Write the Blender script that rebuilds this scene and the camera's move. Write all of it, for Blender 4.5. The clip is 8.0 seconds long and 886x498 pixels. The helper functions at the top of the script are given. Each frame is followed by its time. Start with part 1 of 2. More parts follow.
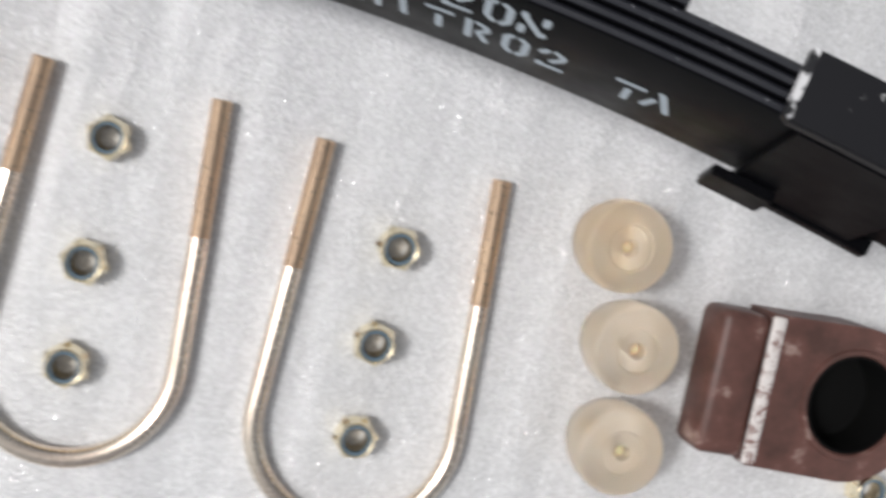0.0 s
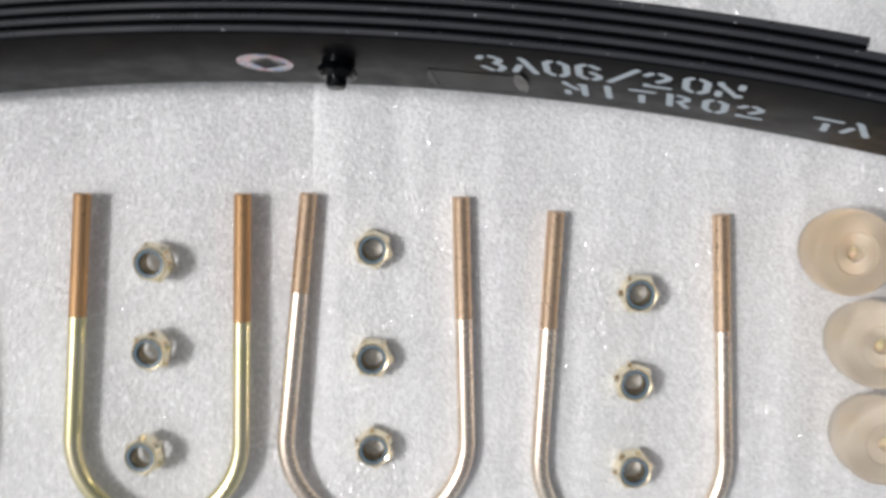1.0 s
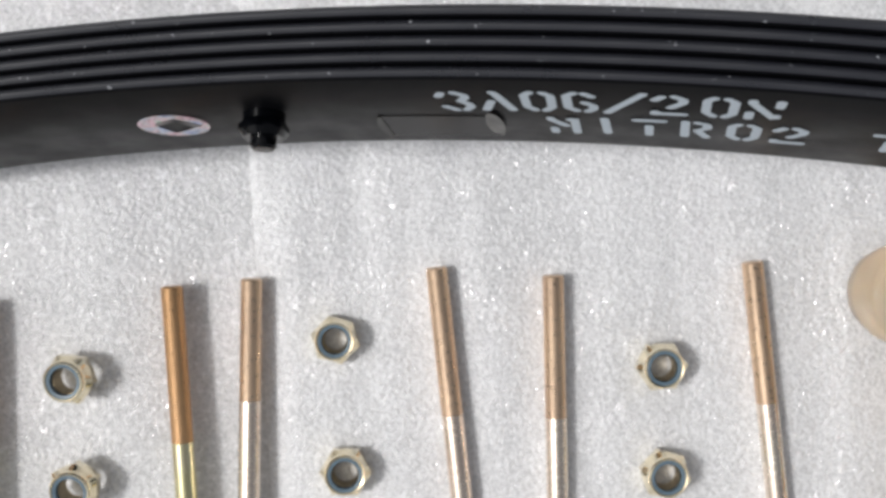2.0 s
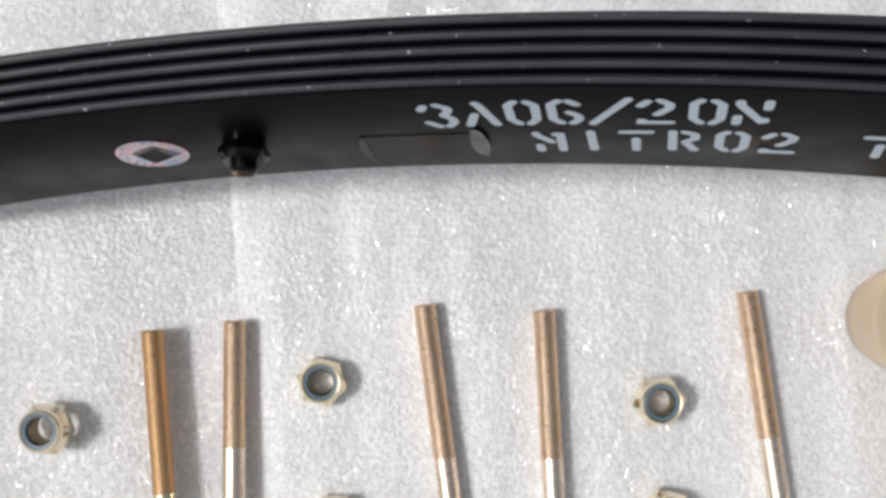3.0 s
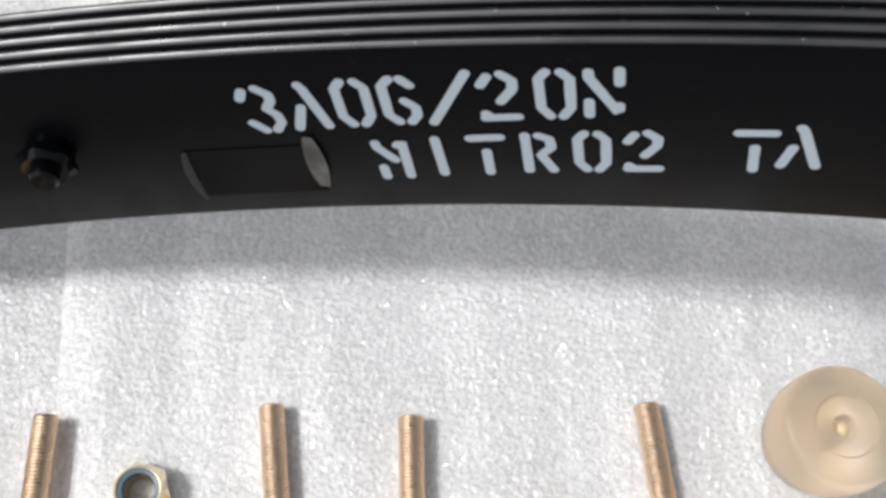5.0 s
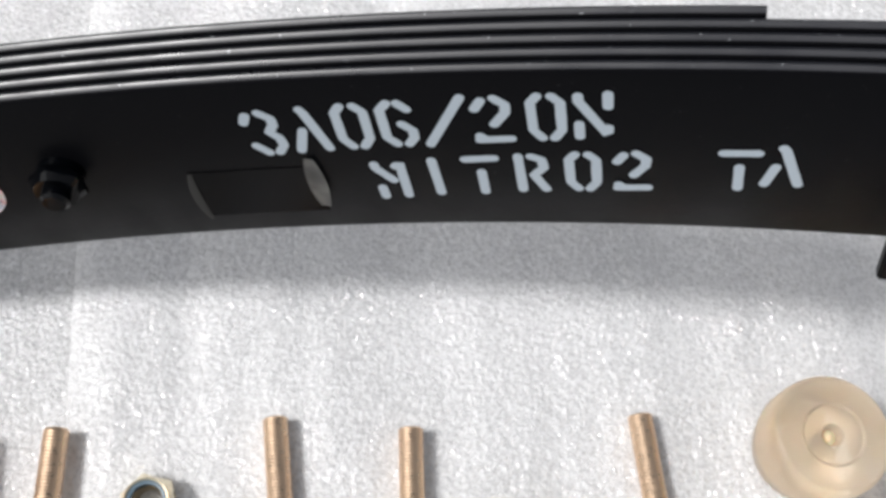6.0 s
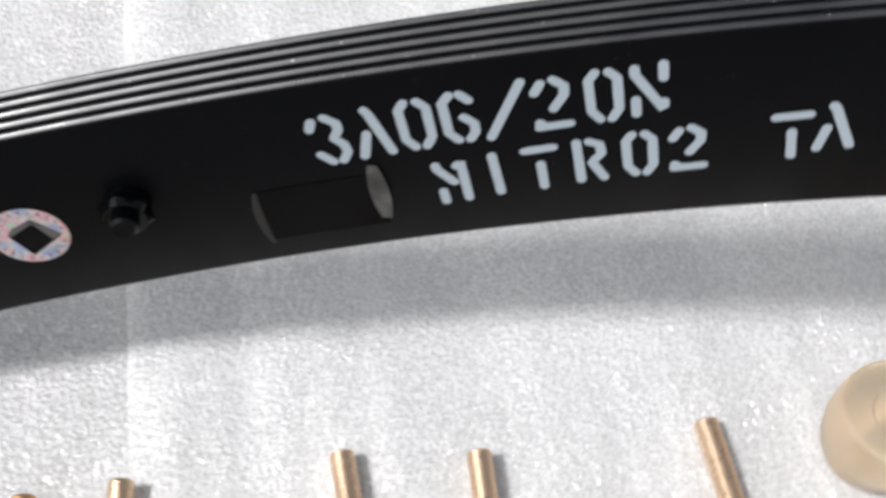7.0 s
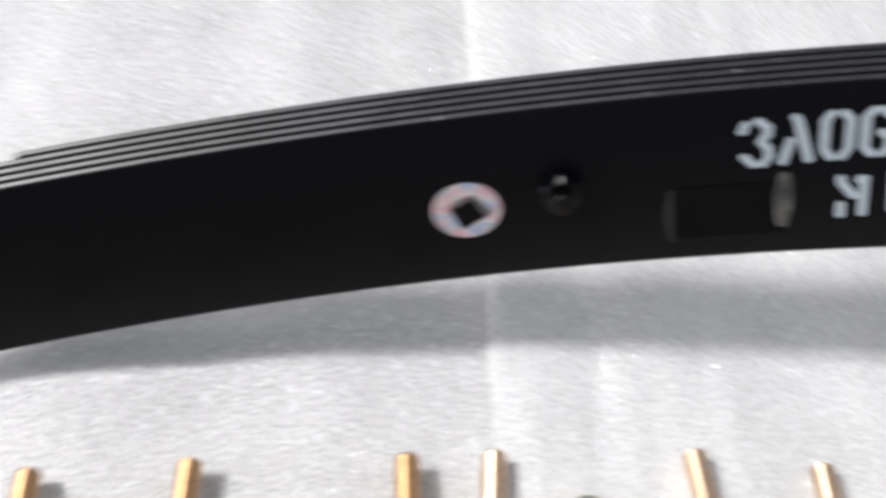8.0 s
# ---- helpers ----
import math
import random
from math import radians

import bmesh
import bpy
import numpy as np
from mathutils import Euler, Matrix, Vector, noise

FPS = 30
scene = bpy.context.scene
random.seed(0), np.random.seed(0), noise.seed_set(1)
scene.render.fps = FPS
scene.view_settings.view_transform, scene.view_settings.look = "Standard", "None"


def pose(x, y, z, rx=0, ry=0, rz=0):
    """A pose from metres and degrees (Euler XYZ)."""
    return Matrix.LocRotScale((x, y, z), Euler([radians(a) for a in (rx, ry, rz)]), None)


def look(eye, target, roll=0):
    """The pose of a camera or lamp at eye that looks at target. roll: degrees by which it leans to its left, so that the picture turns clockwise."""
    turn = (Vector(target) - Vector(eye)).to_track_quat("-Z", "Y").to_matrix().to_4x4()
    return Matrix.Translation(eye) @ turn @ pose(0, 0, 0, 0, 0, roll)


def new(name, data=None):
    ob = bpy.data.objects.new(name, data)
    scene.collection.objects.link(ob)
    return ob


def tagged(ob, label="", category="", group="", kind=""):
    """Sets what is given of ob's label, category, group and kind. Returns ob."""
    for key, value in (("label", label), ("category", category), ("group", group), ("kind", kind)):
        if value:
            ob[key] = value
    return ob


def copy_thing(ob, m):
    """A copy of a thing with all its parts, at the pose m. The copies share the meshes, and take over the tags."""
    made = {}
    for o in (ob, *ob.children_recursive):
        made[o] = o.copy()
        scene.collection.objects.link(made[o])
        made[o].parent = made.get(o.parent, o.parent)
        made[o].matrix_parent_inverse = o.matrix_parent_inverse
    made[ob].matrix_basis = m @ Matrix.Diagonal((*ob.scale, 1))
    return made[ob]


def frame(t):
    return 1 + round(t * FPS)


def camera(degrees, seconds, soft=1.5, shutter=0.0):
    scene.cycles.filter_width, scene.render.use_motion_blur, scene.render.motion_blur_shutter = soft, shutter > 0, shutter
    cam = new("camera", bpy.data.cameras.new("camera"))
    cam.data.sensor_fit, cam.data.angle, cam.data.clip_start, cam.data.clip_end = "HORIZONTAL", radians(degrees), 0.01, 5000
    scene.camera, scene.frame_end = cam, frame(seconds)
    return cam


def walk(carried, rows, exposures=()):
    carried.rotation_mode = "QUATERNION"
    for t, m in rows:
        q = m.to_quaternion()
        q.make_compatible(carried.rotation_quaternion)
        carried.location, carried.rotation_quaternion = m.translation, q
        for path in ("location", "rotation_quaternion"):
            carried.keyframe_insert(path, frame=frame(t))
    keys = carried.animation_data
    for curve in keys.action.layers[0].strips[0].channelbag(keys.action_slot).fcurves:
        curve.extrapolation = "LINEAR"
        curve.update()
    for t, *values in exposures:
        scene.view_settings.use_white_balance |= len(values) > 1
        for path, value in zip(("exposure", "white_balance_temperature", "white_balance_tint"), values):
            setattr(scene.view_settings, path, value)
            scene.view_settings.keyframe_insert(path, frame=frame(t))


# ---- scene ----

# ---- camera and its walk ----
cam = camera(44.0, 8.0, soft=3.3, shutter=0.5)
PATH = [
    (0, pose(0.0910, 0.0003, 0.5701, -7.59, -10.86, 13.89)),
    (0.3, pose(0.0790, 0.0190, 0.5948, -7.62, -5.93, 10.98)),
    (0.5, pose(0.0781, 0.0267, 0.6111, -7.10, -1.95, 8.10)),
    (0.7, pose(0.0600, 0.0283, 0.6480, -6.44, -2.20, 5.75)),
    (1, pose(0.0591, 0.0290, 0.6316, -5.37, -1.53, 1.49)),
    (1.2, pose(0.0636, 0.0327, 0.5870, -4.69, -2.15, -0.43)),
    (1.5, pose(0.0722, 0.0345, 0.5423, -3.72, -1.89, -1.86)),
    (3, pose(0.0728, 0.0059, 0.5097, 2.46, -2.61, -4.72)),
    (3.5, pose(0.0681, -0.0564, 0.4841, 11.12, -1.93, -2.90)),
    (4, pose(0.0677, -0.1300, 0.4198, 23.99, -1.82, -2.89)),
    (4.5, pose(0.0912, -0.1030, 0.4132, 23.71, -2.54, -3.02)),
    (5, pose(0.1203, -0.0944, 0.4374, 20.37, -3.83, -3.42)),
    (6.5, pose(0.1211, -0.1039, 0.4508, 22.43, -3.42, -4.12)),
    (7, pose(0.0858, -0.1434, 0.4319, 29.09, -2.73, -8.56)),
    (7.2, pose(0.0708, -0.1572, 0.4396, 30.02, -1.30, -10.47)),
    (7.5, pose(0.0495, -0.1610, 0.4454, 31.00, -1.13, -7.71)),
    (7.7, pose(0.0223, -0.1583, 0.4503, 30.98, -1.19, -6.01)),
    (8, pose(-0.0521, -0.2208, 0.4244, 38.52, -3.12, -1.89)),
]
walk(cam, PATH, exposures=[(0, -0.36), (1.5, -0.34), (3.0, -0.24), (4.0, -0.10), (5.0, -0.08), (6.5, -0.04), (7.0, 0.02), (8.0, 0.08)])

# ---- world and light ----
SUN_ELEVATION, SUN_FROM = 53, 271     # degrees; compass direction that the daylight comes from
world = bpy.data.worlds.new("world")
scene.world = world
world.use_nodes = True
nt = world.node_tree
sky = nt.nodes.new("ShaderNodeTexSky")
sky.sky_type = "NISHITA"
sky.sun_disc = False
sky.sun_elevation = radians(SUN_ELEVATION)
sky.sun_rotation = radians(SUN_FROM)
sky.dust_density = 4.0
pale = nt.nodes.new("ShaderNodeHueSaturation")
pale.inputs["Saturation"].default_value = 0.22
nt.links.new(sky.outputs[0], pale.inputs["Color"])
nt.links.new(pale.outputs["Color"], nt.nodes["Background"].inputs["Color"])
nt.nodes["Background"].inputs["Strength"].default_value = 0.125
lamp = bpy.data.lights.new("sun", "SUN")
lamp.energy, lamp.angle, lamp.color = 2.6, radians(9), (1.0, 0.99, 0.985)
sun = new("sun", lamp)
a, e = radians(SUN_FROM), radians(SUN_ELEVATION)
sun.matrix_world = look((math.sin(a) * math.cos(e) * 3, math.cos(a) * math.cos(e) * 3, math.sin(e) * 3), (0, 0, 0))


# ---- materials ----
def material(name, colour, rough=0.5, metal=0.0, **extra):
    m = bpy.data.materials.new(name)
    m.use_nodes = True
    b = m.node_tree.nodes["Principled BSDF"]
    b.inputs["Base Color"].default_value = (*colour, 1)
    b.inputs["Roughness"].default_value = rough
    b.inputs["Metallic"].default_value = metal
    for key, value in extra.items():
        b.inputs[key.replace("_", " ")].default_value = value
    return m, m.node_tree, b


def node(tree, kind, **values):
    n = tree.nodes.new(kind)
    for key, value in values.items():
        n.inputs[key].default_value = value
    return n


def object_coords(tree):
    return tree.nodes.new("ShaderNodeTexCoord").outputs["Object"]


def noise_tex(tree, scale, detail=4.0, rough=0.55, coords=None):
    n = node(tree, "ShaderNodeTexNoise", Scale=scale, Detail=detail, Roughness=rough)
    tree.links.new(coords or object_coords(tree), n.inputs["Vector"])
    return n.outputs["Fac"]


def ramp(tree, fac, stops):
    r = tree.nodes.new("ShaderNodeValToRGB")
    while len(r.color_ramp.elements) < len(stops):
        r.color_ramp.elements.new(0.5)
    for el, (p, c) in zip(r.color_ramp.elements, stops):
        el.position, el.color = p, (*c, 1) if len(c) == 3 else c
    tree.links.new(fac, r.inputs["Fac"])
    return r.outputs["Color"]


def bump(tree, b, height, strength, distance):
    n = node(tree, "ShaderNodeBump", Strength=strength, Distance=distance)
    tree.links.new(height, n.inputs["Height"])
    tree.links.new(n.outputs["Normal"], b.inputs["Normal"])
    return n


def add(tree, x, y, op="ADD"):
    n = tree.nodes.new("ShaderNodeMath")
    n.operation = op
    for i, v in enumerate((x, y)):
        if isinstance(v, (int, float)):
            n.inputs[i].default_value = v
        else:
            tree.links.new(v, n.inputs[i])
    return n.outputs[0]


def make_foam(name, low, high):
    """Closed-cell foam: soft white below, a thin skin of tiny facets that glint above."""
    m, t, b = material(name, (0.62, 0.62, 0.64), 0.5, Specular_IOR_Level=0.4, Coat_Weight=1.0, Coat_Roughness=0.05, Coat_IOR=2.1)
    co = object_coords(t)
    cells = node(t, "ShaderNodeTexVoronoi", Scale=520.0)
    t.links.new(co, cells.inputs["Vector"])
    facets = noise_tex(t, 400, 1, 0.5, co)
    fine = noise_tex(t, 1100, 2, 0.6, co)
    mid = noise_tex(t, 140, 4, 0.6, co)
    big = noise_tex(t, 20, 3, 0.5, co)
    grain = add(t, add(t, facets, 1.2, "MULTIPLY"), add(t, mid, 1.2, "MULTIPLY"))
    bump(t, b, add(t, grain, add(t, fine, 0.5, "MULTIPLY")), 0.29, 0.0010)
    glint = node(t, "ShaderNodeBump", Strength=1.0, Distance=0.0029)
    t.links.new(facets, glint.inputs["Height"])
    t.links.new(glint.outputs["Normal"], b.inputs["Coat Normal"])
    speck = add(t, add(t, add(t, big, 0.3, "MULTIPLY"), add(t, mid, 0.3, "MULTIPLY")), add(t, cells.outputs["Distance"], 0.4, "MULTIPLY"))
    ground_tone = ramp(t, speck, [(0.2, (low, low, low * 1.015)), (0.62, (high, high, high * 1.01))])
    # brighter flecks in the base colour add to the foam's sparkle
    painted_glints = ramp(t, noise_tex(t, 310, 2, 0.55, co), [(0.57, (0, 0, 0)), (0.70, (1, 1, 1))])
    mix = t.nodes.new("ShaderNodeMixRGB")
    t.links.new(painted_glints, mix.inputs["Fac"])
    t.links.new(ground_tone, mix.inputs["Color1"])
    mix.inputs["Color2"].default_value = (0.74, 0.74, 0.75, 1)
    t.links.new(mix.outputs["Color"], b.inputs["Base Color"])
    return m


def make_paint():
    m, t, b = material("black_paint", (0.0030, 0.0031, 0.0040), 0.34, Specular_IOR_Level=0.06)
    n = noise_tex(t, 60, 5)
    t.links.new(ramp(t, n, [(0.3, (0.30,) * 3), (0.75, (0.46,) * 3)]), b.inputs["Roughness"])
    spots = ramp(t, noise_tex(t, 480, 2), [(0.70, (0.0030, 0.0031, 0.0040)), (0.80, (0.02, 0.02, 0.022))])
    t.links.new(spots, b.inputs["Base Color"])
    bump(t, b, noise_tex(t, 700, 3), 0.12, 0.0004)
    return m


def make_worn_paint():
    m, t, b = material("worn_black_paint", (0.010, 0.010, 0.012), 0.4, Specular_IOR_Level=0.3)
    n = noise_tex(t, 110, 5, 0.65)
    t.links.new(ramp(t, n, [(0.66, (0.010, 0.010, 0.012)), (0.70, (0.5, 0.5, 0.5))]), b.inputs["Base Color"])
    bump(t, b, n, 0.2, 0.0006)
    return m


def make_zinc(name, tint, tint2, rough=0.22):
    m, t, b = material(name, tint, rough, 1.0)
    n = noise_tex(t, 26, 3)
    t.links.new(ramp(t, n, [(0.35, tint), (0.65, tint2)]), b.inputs["Base Color"])
    s = noise_tex(t, 400, 3)
    t.links.new(ramp(t, s, [(0.3, (rough * 0.8,) * 3), (0.7, (rough * 1.5,) * 3)]), b.inputs["Roughness"])
    bump(t, b, s, 0.03, 0.0003)
    return m


def make_rubber():
    m, t, b = material("translucent_rubber", (0.86, 0.78, 0.66), 0.32, Transmission_Weight=0.85, IOR=1.25,
                       Subsurface_Weight=0.4, Subsurface_Scale=0.02)
    b.inputs["Subsurface Radius"].default_value = (1.0, 0.75, 0.5)
    n = noise_tex(t, 45, 3)
    t.links.new(ramp(t, n, [(0.3, (0.96, 0.80, 0.62)), (0.7, (0.98, 0.88, 0.75))]), b.inputs["Base Color"])
    return m


def make_primer():
    m, t, b = material("brown_primer", (0.14, 0.06, 0.045), 0.5)
    n = noise_tex(t, 55, 6, 0.65)
    t.links.new(ramp(t, n, [(0.35, (0.062, 0.028, 0.022)), (0.58, (0.115, 0.050, 0.040)), (0.70, (0.34, 0.25, 0.22))]), b.inputs["Base Color"])
    bump(t, b, n, 0.3, 0.001)
    return m


def make_scuff():
    m, t, b = material("scuffed_edge", (0.6, 0.55, 0.52), 0.5)
    n = noise_tex(t, 240, 5, 0.7)
    t.links.new(ramp(t, n, [(0.38, (0.2, 0.1, 0.085)), (0.5, (0.66, 0.62, 0.60))]), b.inputs["Base Color"])
    return m


def make_hologram():
    m, t, b = material("hologram_foil", (0.8, 0.8, 0.85), 0.25, 0.85)
    co = object_coords(t)
    n = noise_tex(t, 130, 2, 0.5, co)
    t.links.new(ramp(t, n, [(0.25, (0.60, 0.30, 0.72)), (0.40, (0.42, 0.56, 0.82)), (0.50, (0.72, 0.70, 0.72)),
                            (0.62, (0.86, 0.50, 0.62)), (0.74, (0.48, 0.82, 0.66))]), b.inputs["Base Color"])
    v = node(t, "ShaderNodeTexVoronoi", Scale=500.0)
    t.links.new(co, v.inputs["Vector"])
    bump(t, b, v.outputs["Distance"], 0.3, 0.0006)
    return m


FOAM = make_foam("foam_white", 0.37, 0.61)
FOAM_DOUBLE = make_foam("foam_white_doubled", 0.43, 0.69)
PAINT = make_paint()


def make_edge_sheen():
    # the black paint, lightened and blued to carry the edges' sheen; plus pale specks
    m, t, b = material("edge_sheen_paint", (0.013, 0.014, 0.019), 0.32, Specular_IOR_Level=0.6)
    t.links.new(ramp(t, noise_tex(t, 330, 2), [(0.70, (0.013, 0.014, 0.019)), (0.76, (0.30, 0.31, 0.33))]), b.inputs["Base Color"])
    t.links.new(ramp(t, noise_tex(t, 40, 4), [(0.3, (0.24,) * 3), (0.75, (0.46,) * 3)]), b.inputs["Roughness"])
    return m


EDGE_SHEEN = make_edge_sheen()
WORN = make_worn_paint()
GOLD = make_zinc("yellow_zinc", (0.83, 0.61, 0.42), (0.72, 0.52, 0.37), 0.30)
BRASSY = make_zinc("orange_zinc", (0.68, 0.41, 0.21), (0.58, 0.36, 0.20), 0.34)
PALE = make_zinc("pale_zinc", (0.93, 0.83, 0.70), (0.88, 0.72, 0.60), 0.2)
GREENISH = make_zinc("green_zinc", (0.80, 0.74, 0.44), (0.90, 0.80, 0.60), 0.16)
NUT = make_zinc("nut_zinc", (0.97, 0.88, 0.68), (0.92, 0.80, 0.54), 0.06)
BORE = make_zinc("dull_thread", (0.55, 0.48, 0.36), (0.40, 0.34, 0.24), 0.35)
NYLON = material("blue_grey_nylon", (0.10, 0.15, 0.19), 0.4)[0]
RUBBER = make_rubber()
AMBER = material("amber_rubber", (0.84, 0.70, 0.46), 0.35, Subsurface_Weight=0.5, Subsurface_Scale=0.005)[0]
PRIMER = make_primer()
BORE_SHADE = material("bore_shade", (0.004, 0.004, 0.004), 0.7, Specular_IOR_Level=0.1)[0]
SCUFF = make_scuff()


def make_chipped():
    m, t, b = material("chipped_metal", (0.5, 0.5, 0.5), 0.45)
    n = noise_tex(t, 120, 4, 0.6)
    t.links.new(ramp(t, n, [(0.46, (0.012, 0.012, 0.014)), (0.54, (0.62, 0.62, 0.63))]), b.inputs["Base Color"])
    return m


CHIPPED = make_chipped()
STENCIL = material("stencil_paint", (0.46, 0.53, 0.59), 0.5)[0]
FOIL = make_hologram()
FOIL_PRINT = material("foil_print", (0.16, 0.14, 0.17), 0.5)[0]
FILM = material("clear_film", (0.002, 0.002, 0.0027), 0.24, Specular_IOR_Level=0.062)[0]
FILM_FAINT = material("film_faint", (0.016, 0.016, 0.015), 0.4, Specular_IOR_Level=0.3)[0]
GLOSSY = material("glossy_black", (0.001, 0.0013, 0.002), 0.09, Specular_IOR_Level=0.25)[0]


def make_curl():
    m, t, b = material("film_edge", (0.04, 0.04, 0.038), 0.35)
    n = noise_tex(t, 95, 3, 0.5)
    t.links.new(ramp(t, n, [(0.38, (0.012, 0.012, 0.012)), (0.55, (0.05, 0.05, 0.047)), (0.72, (0.11, 0.11, 0.10))]), b.inputs["Base Color"])
    return m


FILM_EDGE = make_curl()
FLAP = material("foil_back", (0.13, 0.125, 0.13), 0.35, 0.4)[0]


# ---- building helpers ----
def finish(bm, smooth=35):
    bmesh.ops.recalc_face_normals(bm, faces=bm.faces)
    for f in bm.faces:
        f.smooth = True
    for ed in bm.edges:
        if len(ed.link_faces) == 2 and ed.calc_face_angle(0) > radians(smooth):
            ed.smooth = False


def mesh_of(name, bm, mat, smooth=35):
    finish(bm, smooth)
    me = bpy.data.meshes.new(name)
    bm.to_mesh(me)
    bm.free()
    me.materials.append(mat)
    return me


def part(name, bm, mat, parent, label="", smooth=35):
    ob = new(name, mesh_of(name, bm, mat, smooth))
    ob.parent = parent
    return tagged(ob, label)


def thing(name, label, category, group="", m=None):
    ob = new(name)
    ob.empty_display_size = 0.01
    if m is not None:
        ob.matrix_basis = m
    return tagged(ob, label, category, group)


def lathe(profile, segments=32, closed=False):
    """A body turned about z from (radius, height) pairs."""
    bm = bmesh.new()
    rings = []
    for r, z in profile:
        rings.append([bm.verts.new((r * math.cos(i * math.tau / segments), r * math.sin(i * math.tau / segments), z)) for i in range(segments)])
    pairs = list(zip(rings, rings[1:])) + ([(rings[-1], rings[0])] if closed else [])
    for p, q in pairs:
        for i in range(segments):
            j = (i + 1) % segments
            bm.faces.new((p[i], p[j], q[j], q[i]))
    if not closed:
        bm.faces.new(rings[0][::-1])
        bm.faces.new(rings[-1])
    return bm


def sweep(points, radii, segments=16):
    """A round bar along points, with a radius at each."""
    bm = bmesh.new()
    rings = []
    for i, p in enumerate(points):
        d = (points[min(i + 1, len(points) - 1)] - points[max(i - 1, 0)]).normalized()
        side = Vector((0, 0, 1)).cross(d).normalized()
        up = d.cross(side)
        rings.append([bm.verts.new(p + radii[i] * (math.cos(a) * side + math.sin(a) * up))
                      for a in (k * math.tau / segments for k in range(segments))])
    for p, q in zip(rings, rings[1:]):
        for i in range(segments):
            j = (i + 1) % segments
            bm.faces.new((p[i], p[j], q[j], q[i]))
    bm.faces.new(rings[0][::-1])
    bm.faces.new(rings[-1])
    return bm


def box(x0, x1, y0, y1, z0, z1, bevel=0.0, segments=2):
    bm = bmesh.new()
    bmesh.ops.create_cube(bm, size=1)
    for v in bm.verts:
        v.co = Vector((x0 if v.co.x < 0 else x1, y0 if v.co.y < 0 else y1, z0 if v.co.z < 0 else z1))
    if bevel:
        bmesh.ops.bevel(bm, geom=bm.edges[:], offset=bevel, segments=segments, affect="EDGES", profile=0.5)
    return bm


# ---- foam sheets ----
def foam_height(x, y):
    """Low folds that run up and down the sheet."""
    f = 0.0009 * math.sin(x * 62 + 1.5 * math.sin(y * 9) + 2.5 * noise.noise((x * 9, y * 3, 1.7)))
    f += 0.0018 * noise.noise((x * 30, y * 3.5, 0.3)) + 0.0007 * noise.noise((x * 75, y * 12, 4.1))
    return f


def sheet(name, x0, x1, y0, y1, top, thick, nx, ny, label, mat, lift=lambda d: 0.0):
    bm = bmesh.new()
    grid = []
    for j in range(ny + 1):
        row = []
        for i in range(nx + 1):
            x, y = x0 + (x1 - x0) * i / nx, y0 + (y1 - y0) * j / ny
            row.append(bm.verts.new((x, y, top + foam_height(x, y) - 0.0032 + lift(x - x0))))
        grid.append(row)
    for j in range(ny):
        for i in range(nx):
            bm.faces.new((grid[j][i], grid[j][i + 1], grid[j + 1][i + 1], grid[j + 1][i]))
    r = bmesh.ops.extrude_face_region(bm, geom=bm.faces[:])
    for v in (g for g in r["geom"] if isinstance(g, bmesh.types.BMVert)):
        v.co.z -= thick
    ob = new(name, mesh_of(name, bm, mat, 60))
    return tagged(ob, label, "foam sheet", kind="structure")


sheet("ground", -2.2, 2.2, -2.0, 2.4, -0.0016, 0.02, 380, 120, "white packing foam sheet spread flat under all parts", FOAM)
sheet("foam_sheet", 0.0015, 1.4, -1.2, 1.6, 0.0002, 0.0010, 480, 120, "second white foam sheet overlapping the lower one", FOAM_DOUBLE,
      lambda d: 0.0028 * (1 - math.exp(-d / 0.010)))


ob = new("floor", mesh_of("floor", box(-6, 6, -6, 6, -0.08, -0.03), material("grey_floor", (0.32, 0.31, 0.30), 0.6)[0]))
tagged(ob, "plain grey floor beneath the foam", "floor", kind="structure")


# ---- u-bolts ----
def u_bolt(left, right, tip_left, tip_right, bottom, thread_left, thread_right, shank, thread, label):
    """A U of round bar that lies flat: two legs with threads at their tips. left, right: x at the bend; tips and thread ends are (x, y) and y."""
    r = 0.0052
    z = r
    half = (right - left) / 2
    bend = bottom + half + r
    holder = thing("u_bolt", label, "u-bolt", "u-bolts in a row")

    def leg(x, tip, y):
        return Vector((x + (tip[0] - x) * (y - bend) / (tip[1] - bend), y, z))

    pts = [leg(left, tip_left, thread_left + (bend - thread_left) * k / 8) for k in range(9)]
    for k in range(1, 24):
        an = math.pi * k / 24
        pts.append(Vector((left + half - half * math.cos(an), bend - half * math.sin(an), z)))
    pts += [leg(right, tip_right, bend + (thread_right - bend) * k / 8) for k in range(9)]
    part("shank", sweep(pts, [r] * len(pts), 20), shank, holder, "smooth shiny zinc-plated bend and legs")
    for x, tip, end in ((left, tip_left, thread_left), (right, tip_right, thread_right)):
        n = int((tip[1] - end) / 0.0007)
        p = [leg(x, tip, end + (tip[1] - end) * k / n) for k in range(n + 1)] + [leg(x, tip, tip[1] + 0.0008)]
        q = [r * (1.0 if k % 2 else 0.958) for k in range(n + 1)] + [r * 0.84]
        part("threaded_end", sweep(p, q, 30), thread, holder, "duller threaded tip", 12)
    return holder


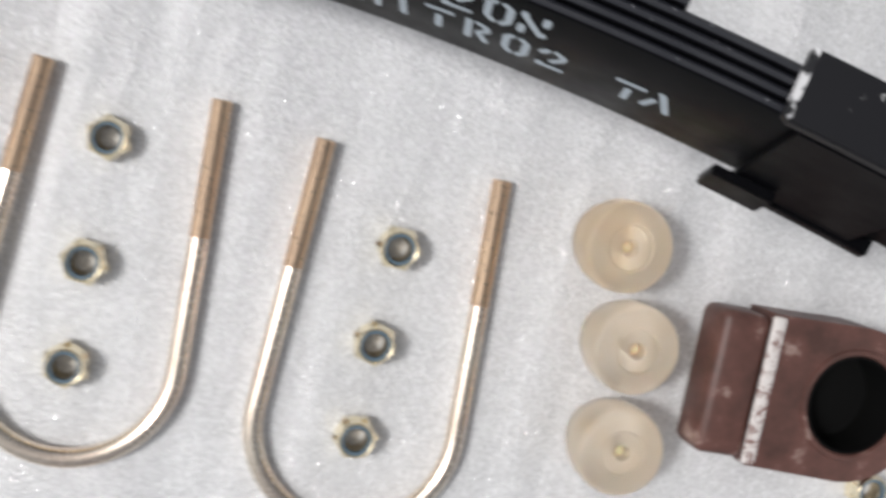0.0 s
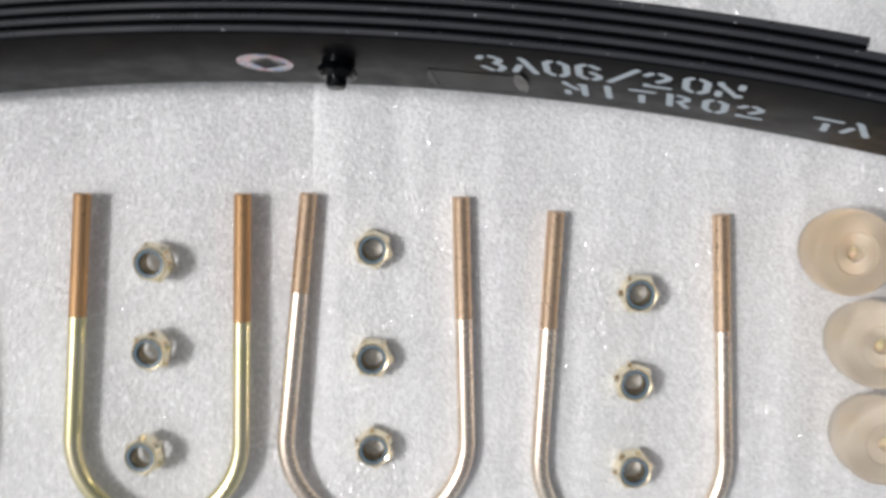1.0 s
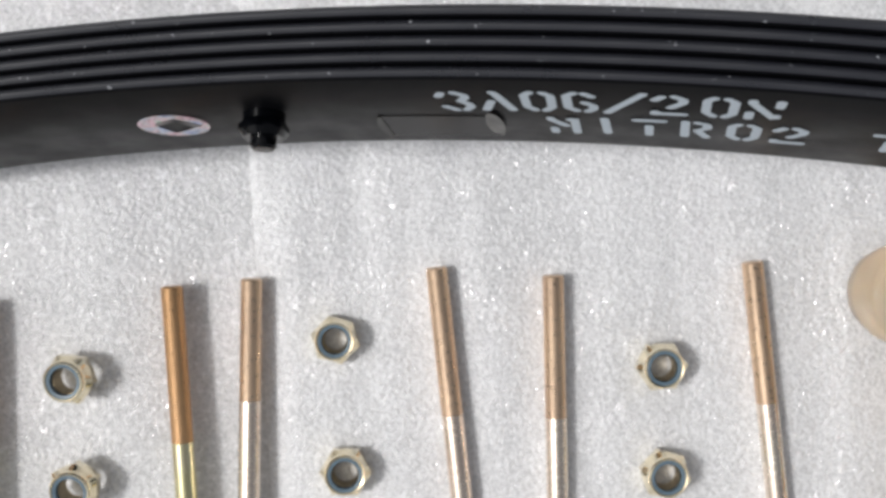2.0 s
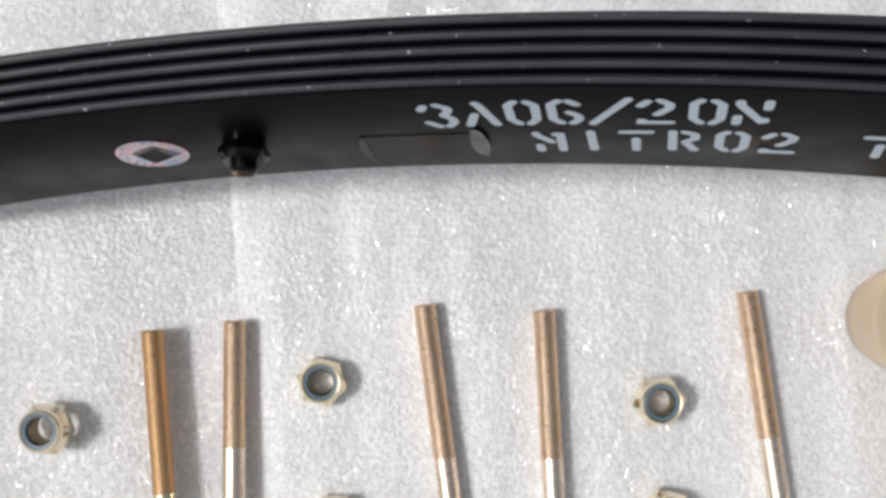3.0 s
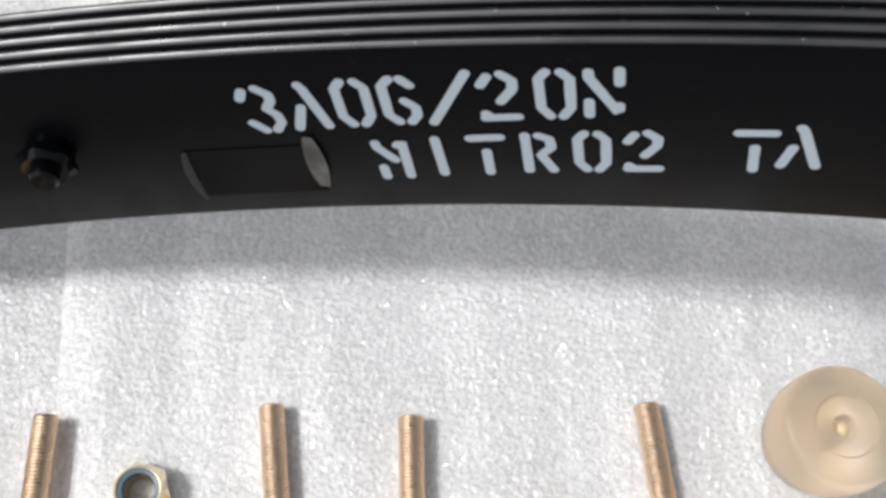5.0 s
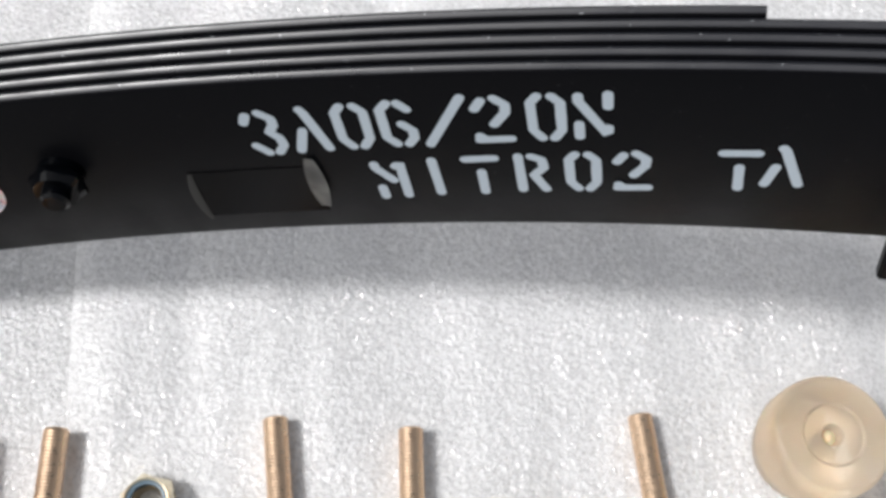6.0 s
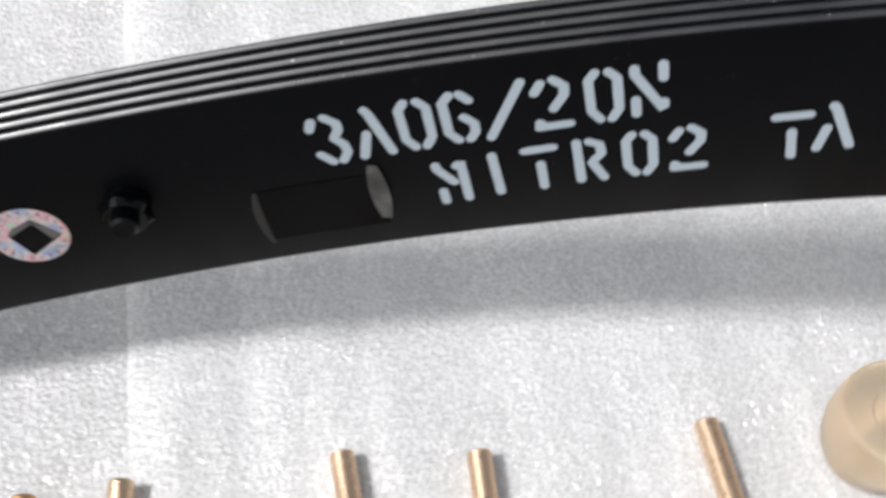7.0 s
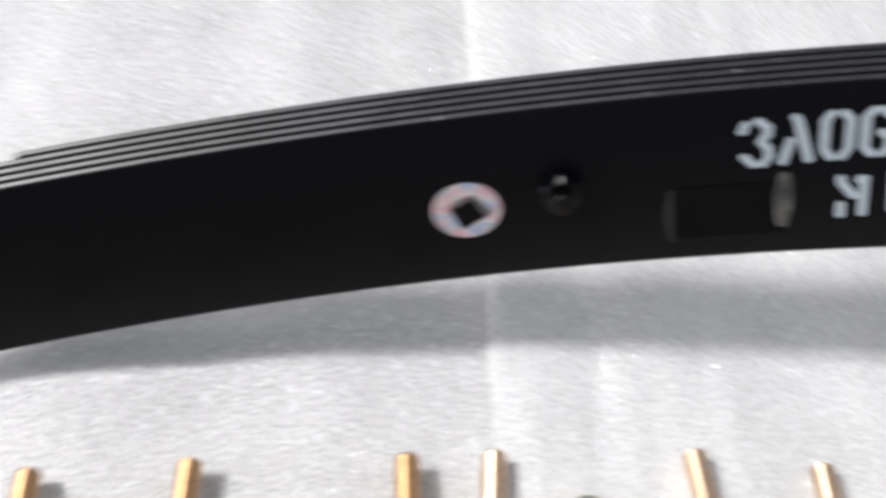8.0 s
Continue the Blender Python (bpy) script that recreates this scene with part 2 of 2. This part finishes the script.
u_bolt(-0.1340, -0.0370, (-0.1277, -0.0033), (-0.0373, -0.0013), -0.199, -0.0730, -0.0741, GREENISH, BRASSY,
       "greenish-yellow zinc-plated U-bolt with orange threaded tips")
u_bolt(-0.0110, 0.0940, (0.0, 0.0), (0.0868, 0.0), -0.200, -0.0564, -0.0693, PALE, GOLD, "pale gold zinc-plated U-bolt lying on foam")
u_bolt(0.1370, 0.2460, (0.1417, -0.0070), (0.2372, -0.0063), -0.211, -0.0739, -0.0734, PALE, GOLD, "pinkish gold zinc-plated U-bolt beside rubber bushings")
u_bolt(-0.290, -0.193, (-0.284, -0.008), (-0.193, -0.0075), -0.205, -0.074, -0.075, GREENISH, BRASSY,
       "greenish-yellow zinc-plated U-bolt at the row's end")


# ---- lock nuts ----
def hexagon_body(radius, z0, z1, hole, segments=36):
    """A hexagon with chamfered corners and a round bore."""
    bm = bmesh.new()

    def ring(f, z):
        return [bm.verts.new((f(a) * math.cos(a), f(a) * math.sin(a), z)) for a in (k * math.tau / segments for k in range(segments))]

    flat = radius * math.cos(math.pi / 6)

    def hexa(a):
        return flat / math.cos((a + math.pi / 6) % (math.pi / 3) - math.pi / 6)

    rings = [ring(lambda a: hole, z0), ring(lambda a: flat * 0.98, z0), ring(hexa, z0 + 0.0014), ring(hexa, z1 - 0.0026),
             ring(lambda a: flat * 0.90, z1), ring(lambda a: hole + 0.0012, z1), ring(lambda a: hole, z1 - 0.0012)]
    for p, q in zip(rings, rings[1:] + rings[:1]):
        for i in range(segments):
            j = (i + 1) % segments
            bm.faces.new((p[i], p[j], q[j], q[i]))
    return bm


def lock_nut(m, label):
    holder = thing("lock_nut", label, "nut", "lock nuts between the U-bolts", m)
    part("hexagon_body", hexagon_body(0.0112, 0.0, 0.0090, 0.0055), NUT, holder, "", 25)
    collar = lathe([(0.0090, 0.0086), (0.0089, 0.0102), (0.0086, 0.0111), (0.0081, 0.0115), (0.0076, 0.0113), (0.0074, 0.0100), (0.0072, 0.0086)], 36, True)
    part("collar", collar, NUT, holder)
    ring = lathe([(0.0073, 0.0086), (0.0075, 0.0108), (0.0070, 0.0111), (0.0060, 0.0109), (0.0058, 0.0086)], 36, True)
    part("thread_bore", lathe([(0.0056, 0.0004), (0.0056, 0.0086), (0.0052, 0.0080), (0.0055, 0.0066), (0.0051, 0.0050), (0.0055, 0.0034), (0.0051, 0.0018), (0.0053, 0.0004)], 30, True), BORE, holder)
    part("nylon_ring", ring, NYLON, holder, "blue-grey nylon insert")
    return holder


first = lock_nut(pose(0.0373, -0.0304, 0.0, 0, 0, 12) @ Matrix.Scale(1.05, 4), "shiny yellow-zinc hexagonal lock nut with nylon insert")
for x, y, turn, tilt in ((0.0383, -0.0933, 25, 0), (0.0402, -0.1464, 8, 0), (0.1911, -0.0527, 30, 0), (0.1904, -0.1048, 14, 0),
                         (0.497, -0.132, 3, 0), (0.1921, -0.1564, 41, 0), (-0.0865, -0.0405, 20, -8), (-0.0880, -0.0915, 50, -7), (-0.0915, -0.1529, 5, -8)):
    copy_thing(first, pose(x, y, 0.0006 + 0.0001 * abs(tilt), 0, tilt, turn) @ Matrix.Scale(1.05, 4))


# ---- rubber bushings ----
def bushing(m):
    holder = thing("rubber_bushing", "translucent cream rubber bushing standing on foam", "bushing", "rubber bushings in a row", m)
    prof = [(0.0185, 0.0), (0.0200, 0.001), (0.0212, 0.004), (0.0222, 0.010), (0.0235, 0.014), (0.0243, 0.018), (0.0245, 0.030),
            (0.0240, 0.0350), (0.0228, 0.0374), (0.0208, 0.0385), (0.0125, 0.0385), (0.0116, 0.0374), (0.0046, 0.0370), (0.0040, 0.0360), (0.0040, 0.012), (0.0044, 0.0)]
    part("body", lathe(prof, 48, True), RUBBER, holder)
    part("bore_core", lathe([(0.0030, 0.006), (0.0034, 0.031), (0.0020, 0.0325), (0.0008, 0.0330)], 24), AMBER, holder, "amber-tinted centre hole")
    return holder


b1 = bushing(pose(0.304, -0.0238, 0, 0, 0, 0))
copy_thing(b1, pose(0.322, -0.0755, 0, 0, 0, 40))
copy_thing(b1, pose(0.328, -0.1305, 0, 0, 0, 80))


# ---- brown shackle bracket ----
def slab(outline, z0, z1, hole=None, segments=40):
    """A plate with rounded outline points (x, y) and an optional round hole (x, y, r)."""
    bm = bmesh.new()
    vs = [bm.verts.new((x, y, z1)) for x, y in outline]
    if hole is None:
        bm.faces.new(vs)
    else:
        hx, hy, hr = hole
        hs = [bm.verts.new((hx + hr * math.cos(a), hy + hr * math.sin(a), z1)) for a in (k * math.tau / segments for k in range(segments))]
        es = [bm.edges.new((p[i], p[(i + 1) % len(p)])) for p in (vs, hs) for i in range(len(p))]
        bmesh.ops.triangle_fill(bm, edges=es, use_beauty=True)
    bmesh.ops.recalc_face_normals(bm, faces=bm.faces)
    r = bmesh.ops.extrude_face_region(bm, geom=bm.faces[:])
    for v in (g for g in r["geom"] if isinstance(g, bmesh.types.BMVert)):
        v.co.z = z0
    return bm


def bracket(m):
    holder = thing("shackle_bracket", "brown-primed steel bracket with large bore and scuffed edge", "bracket", "", m)
    tip = [(0.055 + 0.040 * math.cos(t), 0.040 * math.sin(t)) for t in (radians(-90 + 180 * k / 16) for k in range(17))]
    part("plate", slab([(0.004, 0.0385), (0.004, -0.0385)] + tip, 0.0, 0.030, (0.055, 0.0, 0.0255)), PRIMER, holder)
    part("side_plate", box(-0.023, 0.0035, -0.0365, 0.0365, 0.0, 0.0285, 0.005, 3), PRIMER, holder)
    edge = box(0.0015, 0.0085, -0.0375, 0.0375, 0.0285, 0.0315, 0.0013, 2)
    part("scuffed_ridge", edge, SCUFF, holder, "paint rubbed off to pale metal")
    # added near-black cup: the bore's inner shade as colour on wall and floor
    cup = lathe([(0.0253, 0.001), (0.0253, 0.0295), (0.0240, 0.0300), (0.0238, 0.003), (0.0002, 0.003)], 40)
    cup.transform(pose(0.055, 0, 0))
    part("bore_shade_cup", cup, BORE_SHADE, holder, "near-black cup that stands for the shade inside the bore")
    rim = lathe([(0.0290, 0.0300), (0.0285, 0.0312), (0.0262, 0.0312), (0.0256, 0.0300)], 40, True)
    rim.transform(pose(0.055, 0, 0))
    part("bore_rim", rim, PRIMER, holder)
    return holder


bracket(pose(0.3950, -0.083, 0, 0, 0, 2) @ Matrix.Scale(1.1, 4))

# ---- leaf spring ----
SPRING = pose(0.0691, 0.0662, 0.1074, -12.15, -11.82, -3.44)
WIDTH = 0.0818           # across the leaves
UNIT = 0.0503            # one step along the spring
CURVE = 0.3489
LEAF = 0.0049            # thickness of a leaf
spring = thing("leaf_spring", "black-painted five-leaf steel spring standing on edge", "leaf spring", "", SPRING)


def on_spring(s, v, out=0.0):
    """A place on the spring: s steps along, v from 0 at the lower to 1 at the upper edge, out in front of the lettered face."""
    x = (s - 0.58) * UNIT
    slope = -2 * CURVE * x
    n = Vector((slope, -1, 0)).normalized()
    return Vector((x, -CURVE * x * x, (v - 0.5) * WIDTH)) + n * out


def leaf(s0, s1, layer, name, label=""):
    bm = bmesh.new()
    n0 = -layer * (LEAF + 0.0006)
    n1 = n0 - LEAF
    e = 0.0024 / WIDTH
    ring = [(0.0 + e, n0), (1 - e, n0), (1 - e * 0.35, n0 - 0.0008), (1.0, n0 - 0.0026), (1.0, n1 + 0.0026), (1 - e * 0.35, n1 + 0.0008), (1 - e, n1),
            (e, n1), (e * 0.35, n1 + 0.0008), (0.0, n1 + 0.0026), (0.0, n0 - 0.0026), (e * 0.35, n0 - 0.0008)]
    count = int((s1 - s0) * 4)
    rings = [[bm.verts.new(on_spring(s0 + (s1 - s0) * k / count, v, o)) for v, o in ring] for k in range(count + 1)]
    for p, q in zip(rings, rings[1:]):
        for i in range(len(ring)):
            j = (i + 1) % len(ring)
            bm.faces.new((p[i], p[j], q[j], q[i]))
    bm.faces.new(rings[0])
    bm.faces.new(rings[-1][::-1])
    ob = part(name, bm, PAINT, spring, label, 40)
    # upward and downward faces get the paint with sheen in its colour
    ob.data.materials.append(EDGE_SHEEN)
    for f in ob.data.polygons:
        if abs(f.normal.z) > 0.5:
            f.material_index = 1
    return ob


leaf(-6.3, 12.6, 0, "main_leaf", "longest leaf with stencilled face")
leaf(-6.0, 12.0, 1, "leaf")
leaf(-5.6, 9.6, 2, "leaf")
leaf(-5.2, 7.4, 3, "leaf")
leaf(-4.6, 4.22, 4, "leaf", "shortest outer leaf")

# clamp round the leaves
def strap(s0, s1, v0, v1, o0, o1):
    bm = bmesh.new()
    rings = []
    for k in range(5):
        s = s0 + (s1 - s0) * k / 4
        rings.append([bm.verts.new(on_spring(s, v, o)) for v, o in ((v0, o0), (v1, o0), (v1, o1), (v0, o1))])
    for p, q in zip(rings, rings[1:]):
        for i in range(4):
            j = (i + 1) % 4
            bm.faces.new((p[i], p[j], q[j], q[i]))
    bm.faces.new(rings[0])
    bm.faces.new(rings[-1][::-1])
    bmesh.ops.recalc_face_normals(bm, faces=bm.faces)
    bmesh.ops.bevel(bm, geom=[ed for ed in bm.edges if ed.calc_face_angle(0) > 0.6], offset=0.0007, segments=2, affect="EDGES")
    return bm


back = -4 * (LEAF + 0.0006)
clamp_part = part("clamp", strap(5.16, 6.48, 1.01, 1.08, 0.004, back - 0.004), WORN, spring, "black steel rebound clamp with chipped edges")
part("clamp_front", strap(5.30, 6.48, -0.03, 1.005, 0.0008, 0.0045), PAINT, clamp_part)
part("clamp_back", strap(5.43, 6.68, -0.1, 1.005, back - 0.0005, back - 0.0045), PAINT, clamp_part)
part("clamp_bottom", strap(5.43, 6.68, -0.125, -0.035, 0.006, back - 0.004), PAINT, clamp_part)
part("clamp_tab", strap(5.10, 5.68, -0.12, 0.16, 0.005, 0.010), PAINT, clamp_part)
part("chipped_edge", strap(5.13, 5.20, 1.008, 1.084, 0.0030, back - 0.004), CHIPPED, clamp_part, "edge chipped to bare metal")

# centre bolt
def on_face(bm, s, v, out=0.0):
    o = on_spring(s, v, out)
    n = (on_spring(s, v, out + 0.01) - o).normalized()
    up = Vector((0, 0, 1))
    m = Matrix((up.cross(n), up, n)).transposed().to_4x4()
    m.translation = o
    bm.transform(m)
    return bm


bolt = part("centre_bolt", on_face(lathe([(0.0082, -0.002), (0.0082, 0.0030), (0.0072, 0.0036)], 24), -0.354, 0.54), GLOSSY, spring, "black hexagonal centre bolt")
part("bolt_head", on_face(hexagon_body(0.0098, 0.0034, 0.0095, 0.0030), -0.354, 0.54), GLOSSY, bolt, "", 25)
part("bolt_tip", on_face(lathe([(0.0050, 0.005), (0.0050, 0.0128), (0.0040, 0.0140)], 20), -0.354, 0.54), GLOSSY, bolt)


# stencilled marks: strokes in a letter's box, x and y from 0 to 1
STROKES = {
    "3": [[(0.06, 0.74), (0.16, 0.88)], [(0.52, 0.93), (0.80, 0.80), (0.80, 0.66), (0.62, 0.52), (0.84, 0.38), (0.88, 0.22), (0.70, 0.07)],
          [(0.14, 0.24), (0.42, 0.07)]],
    "A": [[(0.06, 0.06), (0.30, 0.48)], [(0.42, 0.93), (0.50, 0.86), (0.94, 0.08)]],
    "0": [[(0.30, 0.93), (0.12, 0.80), (0.14, 0.24), (0.36, 0.07)], [(0.66, 0.93), (0.88, 0.80), (0.88, 0.24), (0.68, 0.07)]],
    "6": [[(0.34, 0.93), (0.12, 0.80), (0.14, 0.22), (0.38, 0.07)], [(0.62, 0.93), (0.84, 0.80)], [(0.62, 0.50), (0.88, 0.36), (0.88, 0.20), (0.70, 0.07)]],
    "/": [[(0.02, 0.02), (0.98, 0.98)]],
    "2": [[(0.06, 0.72), (0.24, 0.88)], [(0.58, 0.93), (0.86, 0.80), (0.84, 0.64), (0.52, 0.40)], [(0.08, 0.07), (0.92, 0.09)], [(0.10, 0.16), (0.24, 0.08)]],
    "N": [[(0.12, 0.90), (0.12, 0.80), (0.84, 0.12), (0.86, 0.26)], [(0.12, 0.34), (0.12, 0.08)], [(0.86, 0.94), (0.86, 0.70)]],
    "M": [[(0.08, 0.90), (0.10, 0.80), (0.52, 0.48)], [(0.14, 0.30), (0.16, 0.06)], [(0.66, 0.84), (0.80, 0.92), (0.84, 0.08)]],
    "I": [[(0.40, 0.92), (0.60, 0.08)]],
    "T": [[(0.06, 0.90), (0.94, 0.92)], [(0.50, 0.58), (0.52, 0.07)]],
    "R": [[(0.14, 0.92), (0.18, 0.08)], [(0.50, 0.92), (0.80, 0.84), (0.84, 0.64), (0.54, 0.46), (0.86, 0.09)]],
}


def mark(char, s0, s1, v0, v1):
    bm = bmesh.new()
    wide = 0.00165
    for number, line in enumerate(STROKES[char]):
        lift = 0.00035 + 0.00006 * number
        pts = [Vector((s0 * UNIT + (s1 - s0) * UNIT * x, (v0 + (v1 - v0) * y) * WIDTH)) for x, y in line]
        dense = []
        for p, q in zip(pts, pts[1:]):
            dense += [p + (q - p) * k / 4 for k in range(4)]
        dense.append(pts[-1])
        left, right = [], []
        for i, p in enumerate(dense):
            d = (dense[min(i + 1, len(dense) - 1)] - dense[max(i - 1, 0)]).normalized()
            n = Vector((-d.y, d.x))
            wob = wide * (1 + 0.10 * noise.noise((p.x * 900, p.y * 900, number)))
            left.append(p + n * wob)
            right.append(p - n * wob)
        d0, d1 = (dense[0] - dense[1]).normalized(), (dense[-1] - dense[-2]).normalized()
        cap0 = [dense[0] + wide * (math.cos(t) * Vector((-d0.y, d0.x)) + math.sin(t) * d0) for t in (radians(k * 30) for k in range(1, 6))]
        cap1 = [dense[-1] + wide * (math.cos(t) * Vector((-d1.y, d1.x)) + math.sin(t) * d1) for t in (radians(k * 30) for k in range(1, 6))]
        lv = [bm.verts.new(on_spring(p.x / UNIT, p.y / WIDTH, lift)) for p in left]
        rv = [bm.verts.new(on_spring(p.x / UNIT, p.y / WIDTH, lift)) for p in right]
        for i in range(len(lv) - 1):
            bm.faces.new((lv[i], rv[i], rv[i + 1], lv[i + 1]))
        c0 = [bm.verts.new(on_spring(p.x / UNIT, p.y / WIDTH, lift)) for p in cap0]
        c1 = [bm.verts.new(on_spring(p.x / UNIT, p.y / WIDTH, lift)) for p in cap1]
        bm.faces.new([rv[0], *c0, lv[0]])
        bm.faces.new([lv[-1], *c1, rv[-1]])
    return part("stencilled_character", bm, STENCIL, spring)


def line_of(text, places, v_first, v_last, height):
    for c, (x0, x1) in zip(text, places):
        k = (x0 - places[0][0]) / (places[-1][0] - places[0][0])
        v = v_first + (v_last - v_first) * k
        mark(c, x0, x1, v, v + height)


line_of("3A06/20N", [(1.02, 1.27), (1.33, 1.55), (1.61, 1.85), (1.90, 2.14), (2.20, 2.45), (2.51, 2.75), (2.84, 3.08), (3.13, 3.37)], 0.550, 0.600, 0.285)
line_of("MITR02", [(1.77, 2.01), (2.14, 2.24), (2.39, 2.61), (2.72, 2.95), (3.05, 3.28), (3.37, 3.60)], 0.225, 0.275, 0.262)
line_of("TA", [(4.02, 4.26), (4.29, 4.52)], 0.295, 0.330, 0.262)


# foil sticker: a silvery ring round a torn, folded centre
def sticker():
    size = 0.0138

    def at(x, y, lift):
        return on_spring(-1.13 + size * x / UNIT, 0.455 + size * y / WIDTH, lift)

    hole = [(-0.54, 0.15), (-0.34, 0.36), (0.23, 0.53), (0.82, -0.16), (-0.20, -0.72)]

    def reach(t):
        dx, dy = math.cos(t), math.sin(t)
        for (x0, y0), (x1, y1) in zip(hole, hole[1:] + hole[:1]):
            ex, ey = x1 - x0, y1 - y0
            det = ex * dy - ey * dx
            if abs(det) > 1e-9:
                r = (ex * y0 - ey * x0) / det
                k = (dx * y0 - dy * x0) / det
                if r > 0 and -1e-6 <= k <= 1 + 1e-6:
                    return r
        return 0.5

    bm = bmesh.new()
    n = 72
    outer, inner = [], []
    for k in range(n):
        t = k * math.tau / n
        outer.append(bm.verts.new(at(math.cos(t), math.sin(t), 0.0004)))
        r = reach(t)
        inner.append(bm.verts.new(at(r * math.cos(t), r * math.sin(t), 0.0004)))
    for k in range(n):
        j = (k + 1) % n
        bm.faces.new((inner[k], outer[k], outer[j], inner[j]))
    disc = part("foil_sticker", bm, FOIL, spring, "round silvery iridescent foil sticker with dark torn centre")
    for corners in (((-0.54, 0.15), (-0.44, 0.12), (0.20, 0.38), (0.23, 0.53), (-0.34, 0.36)),
                    ((0.22, 0.40), (0.52, -0.24), (0.82, -0.16), (0.24, 0.52))):
        flap = bmesh.new()
        flap.faces.new([flap.verts.new(at(x, y, 0.0003 + 0.0006 * (k % 2))) for k, (x, y) in enumerate(corners)])
        part("folded_flap", flap, FLAP, disc, "grey folded flap of torn foil")
    marks = bmesh.new()
    for k in range(22):
        t = k * math.tau / 22
        for rad, half in ((0.87, 0.030 + 0.016 * (k * 7 % 5) / 4), (0.74 + 0.02 * (k % 3), 0.024)):
            cx, cy = rad * math.cos(t + rad * 0.4), rad * math.sin(t + rad * 0.4)
            if reach(t + rad * 0.4) > rad - 0.08:
                continue
            marks.faces.new([marks.verts.new(at(cx + a * half, cy + b * half, 0.0006)) for a, b in ((-1, -0.7), (1, -0.7), (1, 0.7), (-1, 0.7))])
    part("printed_marks", marks, FOIL_PRINT, disc, "small unreadable printed bars")
    return disc


sticker()


# clear film label with curled ends
def film(s0, s1, v0, v1, lift, mat, label, parent, bow=0.0, taper=0.0):
    bm = bmesh.new()
    rows = []
    for j in range(9):
        h = j / 8 * 2 - 1
        shift, thin = bow * (1 - h * h), 1 - taper * h * h
        rows.append([bm.verts.new(on_spring(s1 + shift - (s1 - s0) * thin * (1 - i / 8), v0 + (v1 - v0) * j / 8,
                                            lift[0] + (lift[1] - lift[0]) * (i / 8) ** 2)) for i in range(9)])
    for j in range(8):
        for i in range(8):
            bm.faces.new((rows[j][i], rows[j][i + 1], rows[j + 1][i + 1], rows[j + 1][i]))
    return part("film", bm, mat, parent, label)


body = film(0.50, 1.38, 0.15, 0.46, (0.0003, 0.0003), FILM, "small rectangle of clear glossy film", spring, 0.02)
film(0.455, 0.520, 0.13, 0.46, (0.0007, 0.0005), FILM_FAINT, "lifted pale edge", body, -0.012, 0.55)
film(1.26, 1.40, 0.19, 0.52, (0.0005, 0.0014), FILM_EDGE, "lifted pale edge", body, 0.035, 0.5)

# foam block under the raised end of the spring
ob = new("foam_block", mesh_of("foam_block", box(0.52, 0.68, -0.16, 0.02, -0.001, 0.172, 0.006, 3), FOAM))
tagged(ob, "white packing foam block holding the spring's end", "foam block")
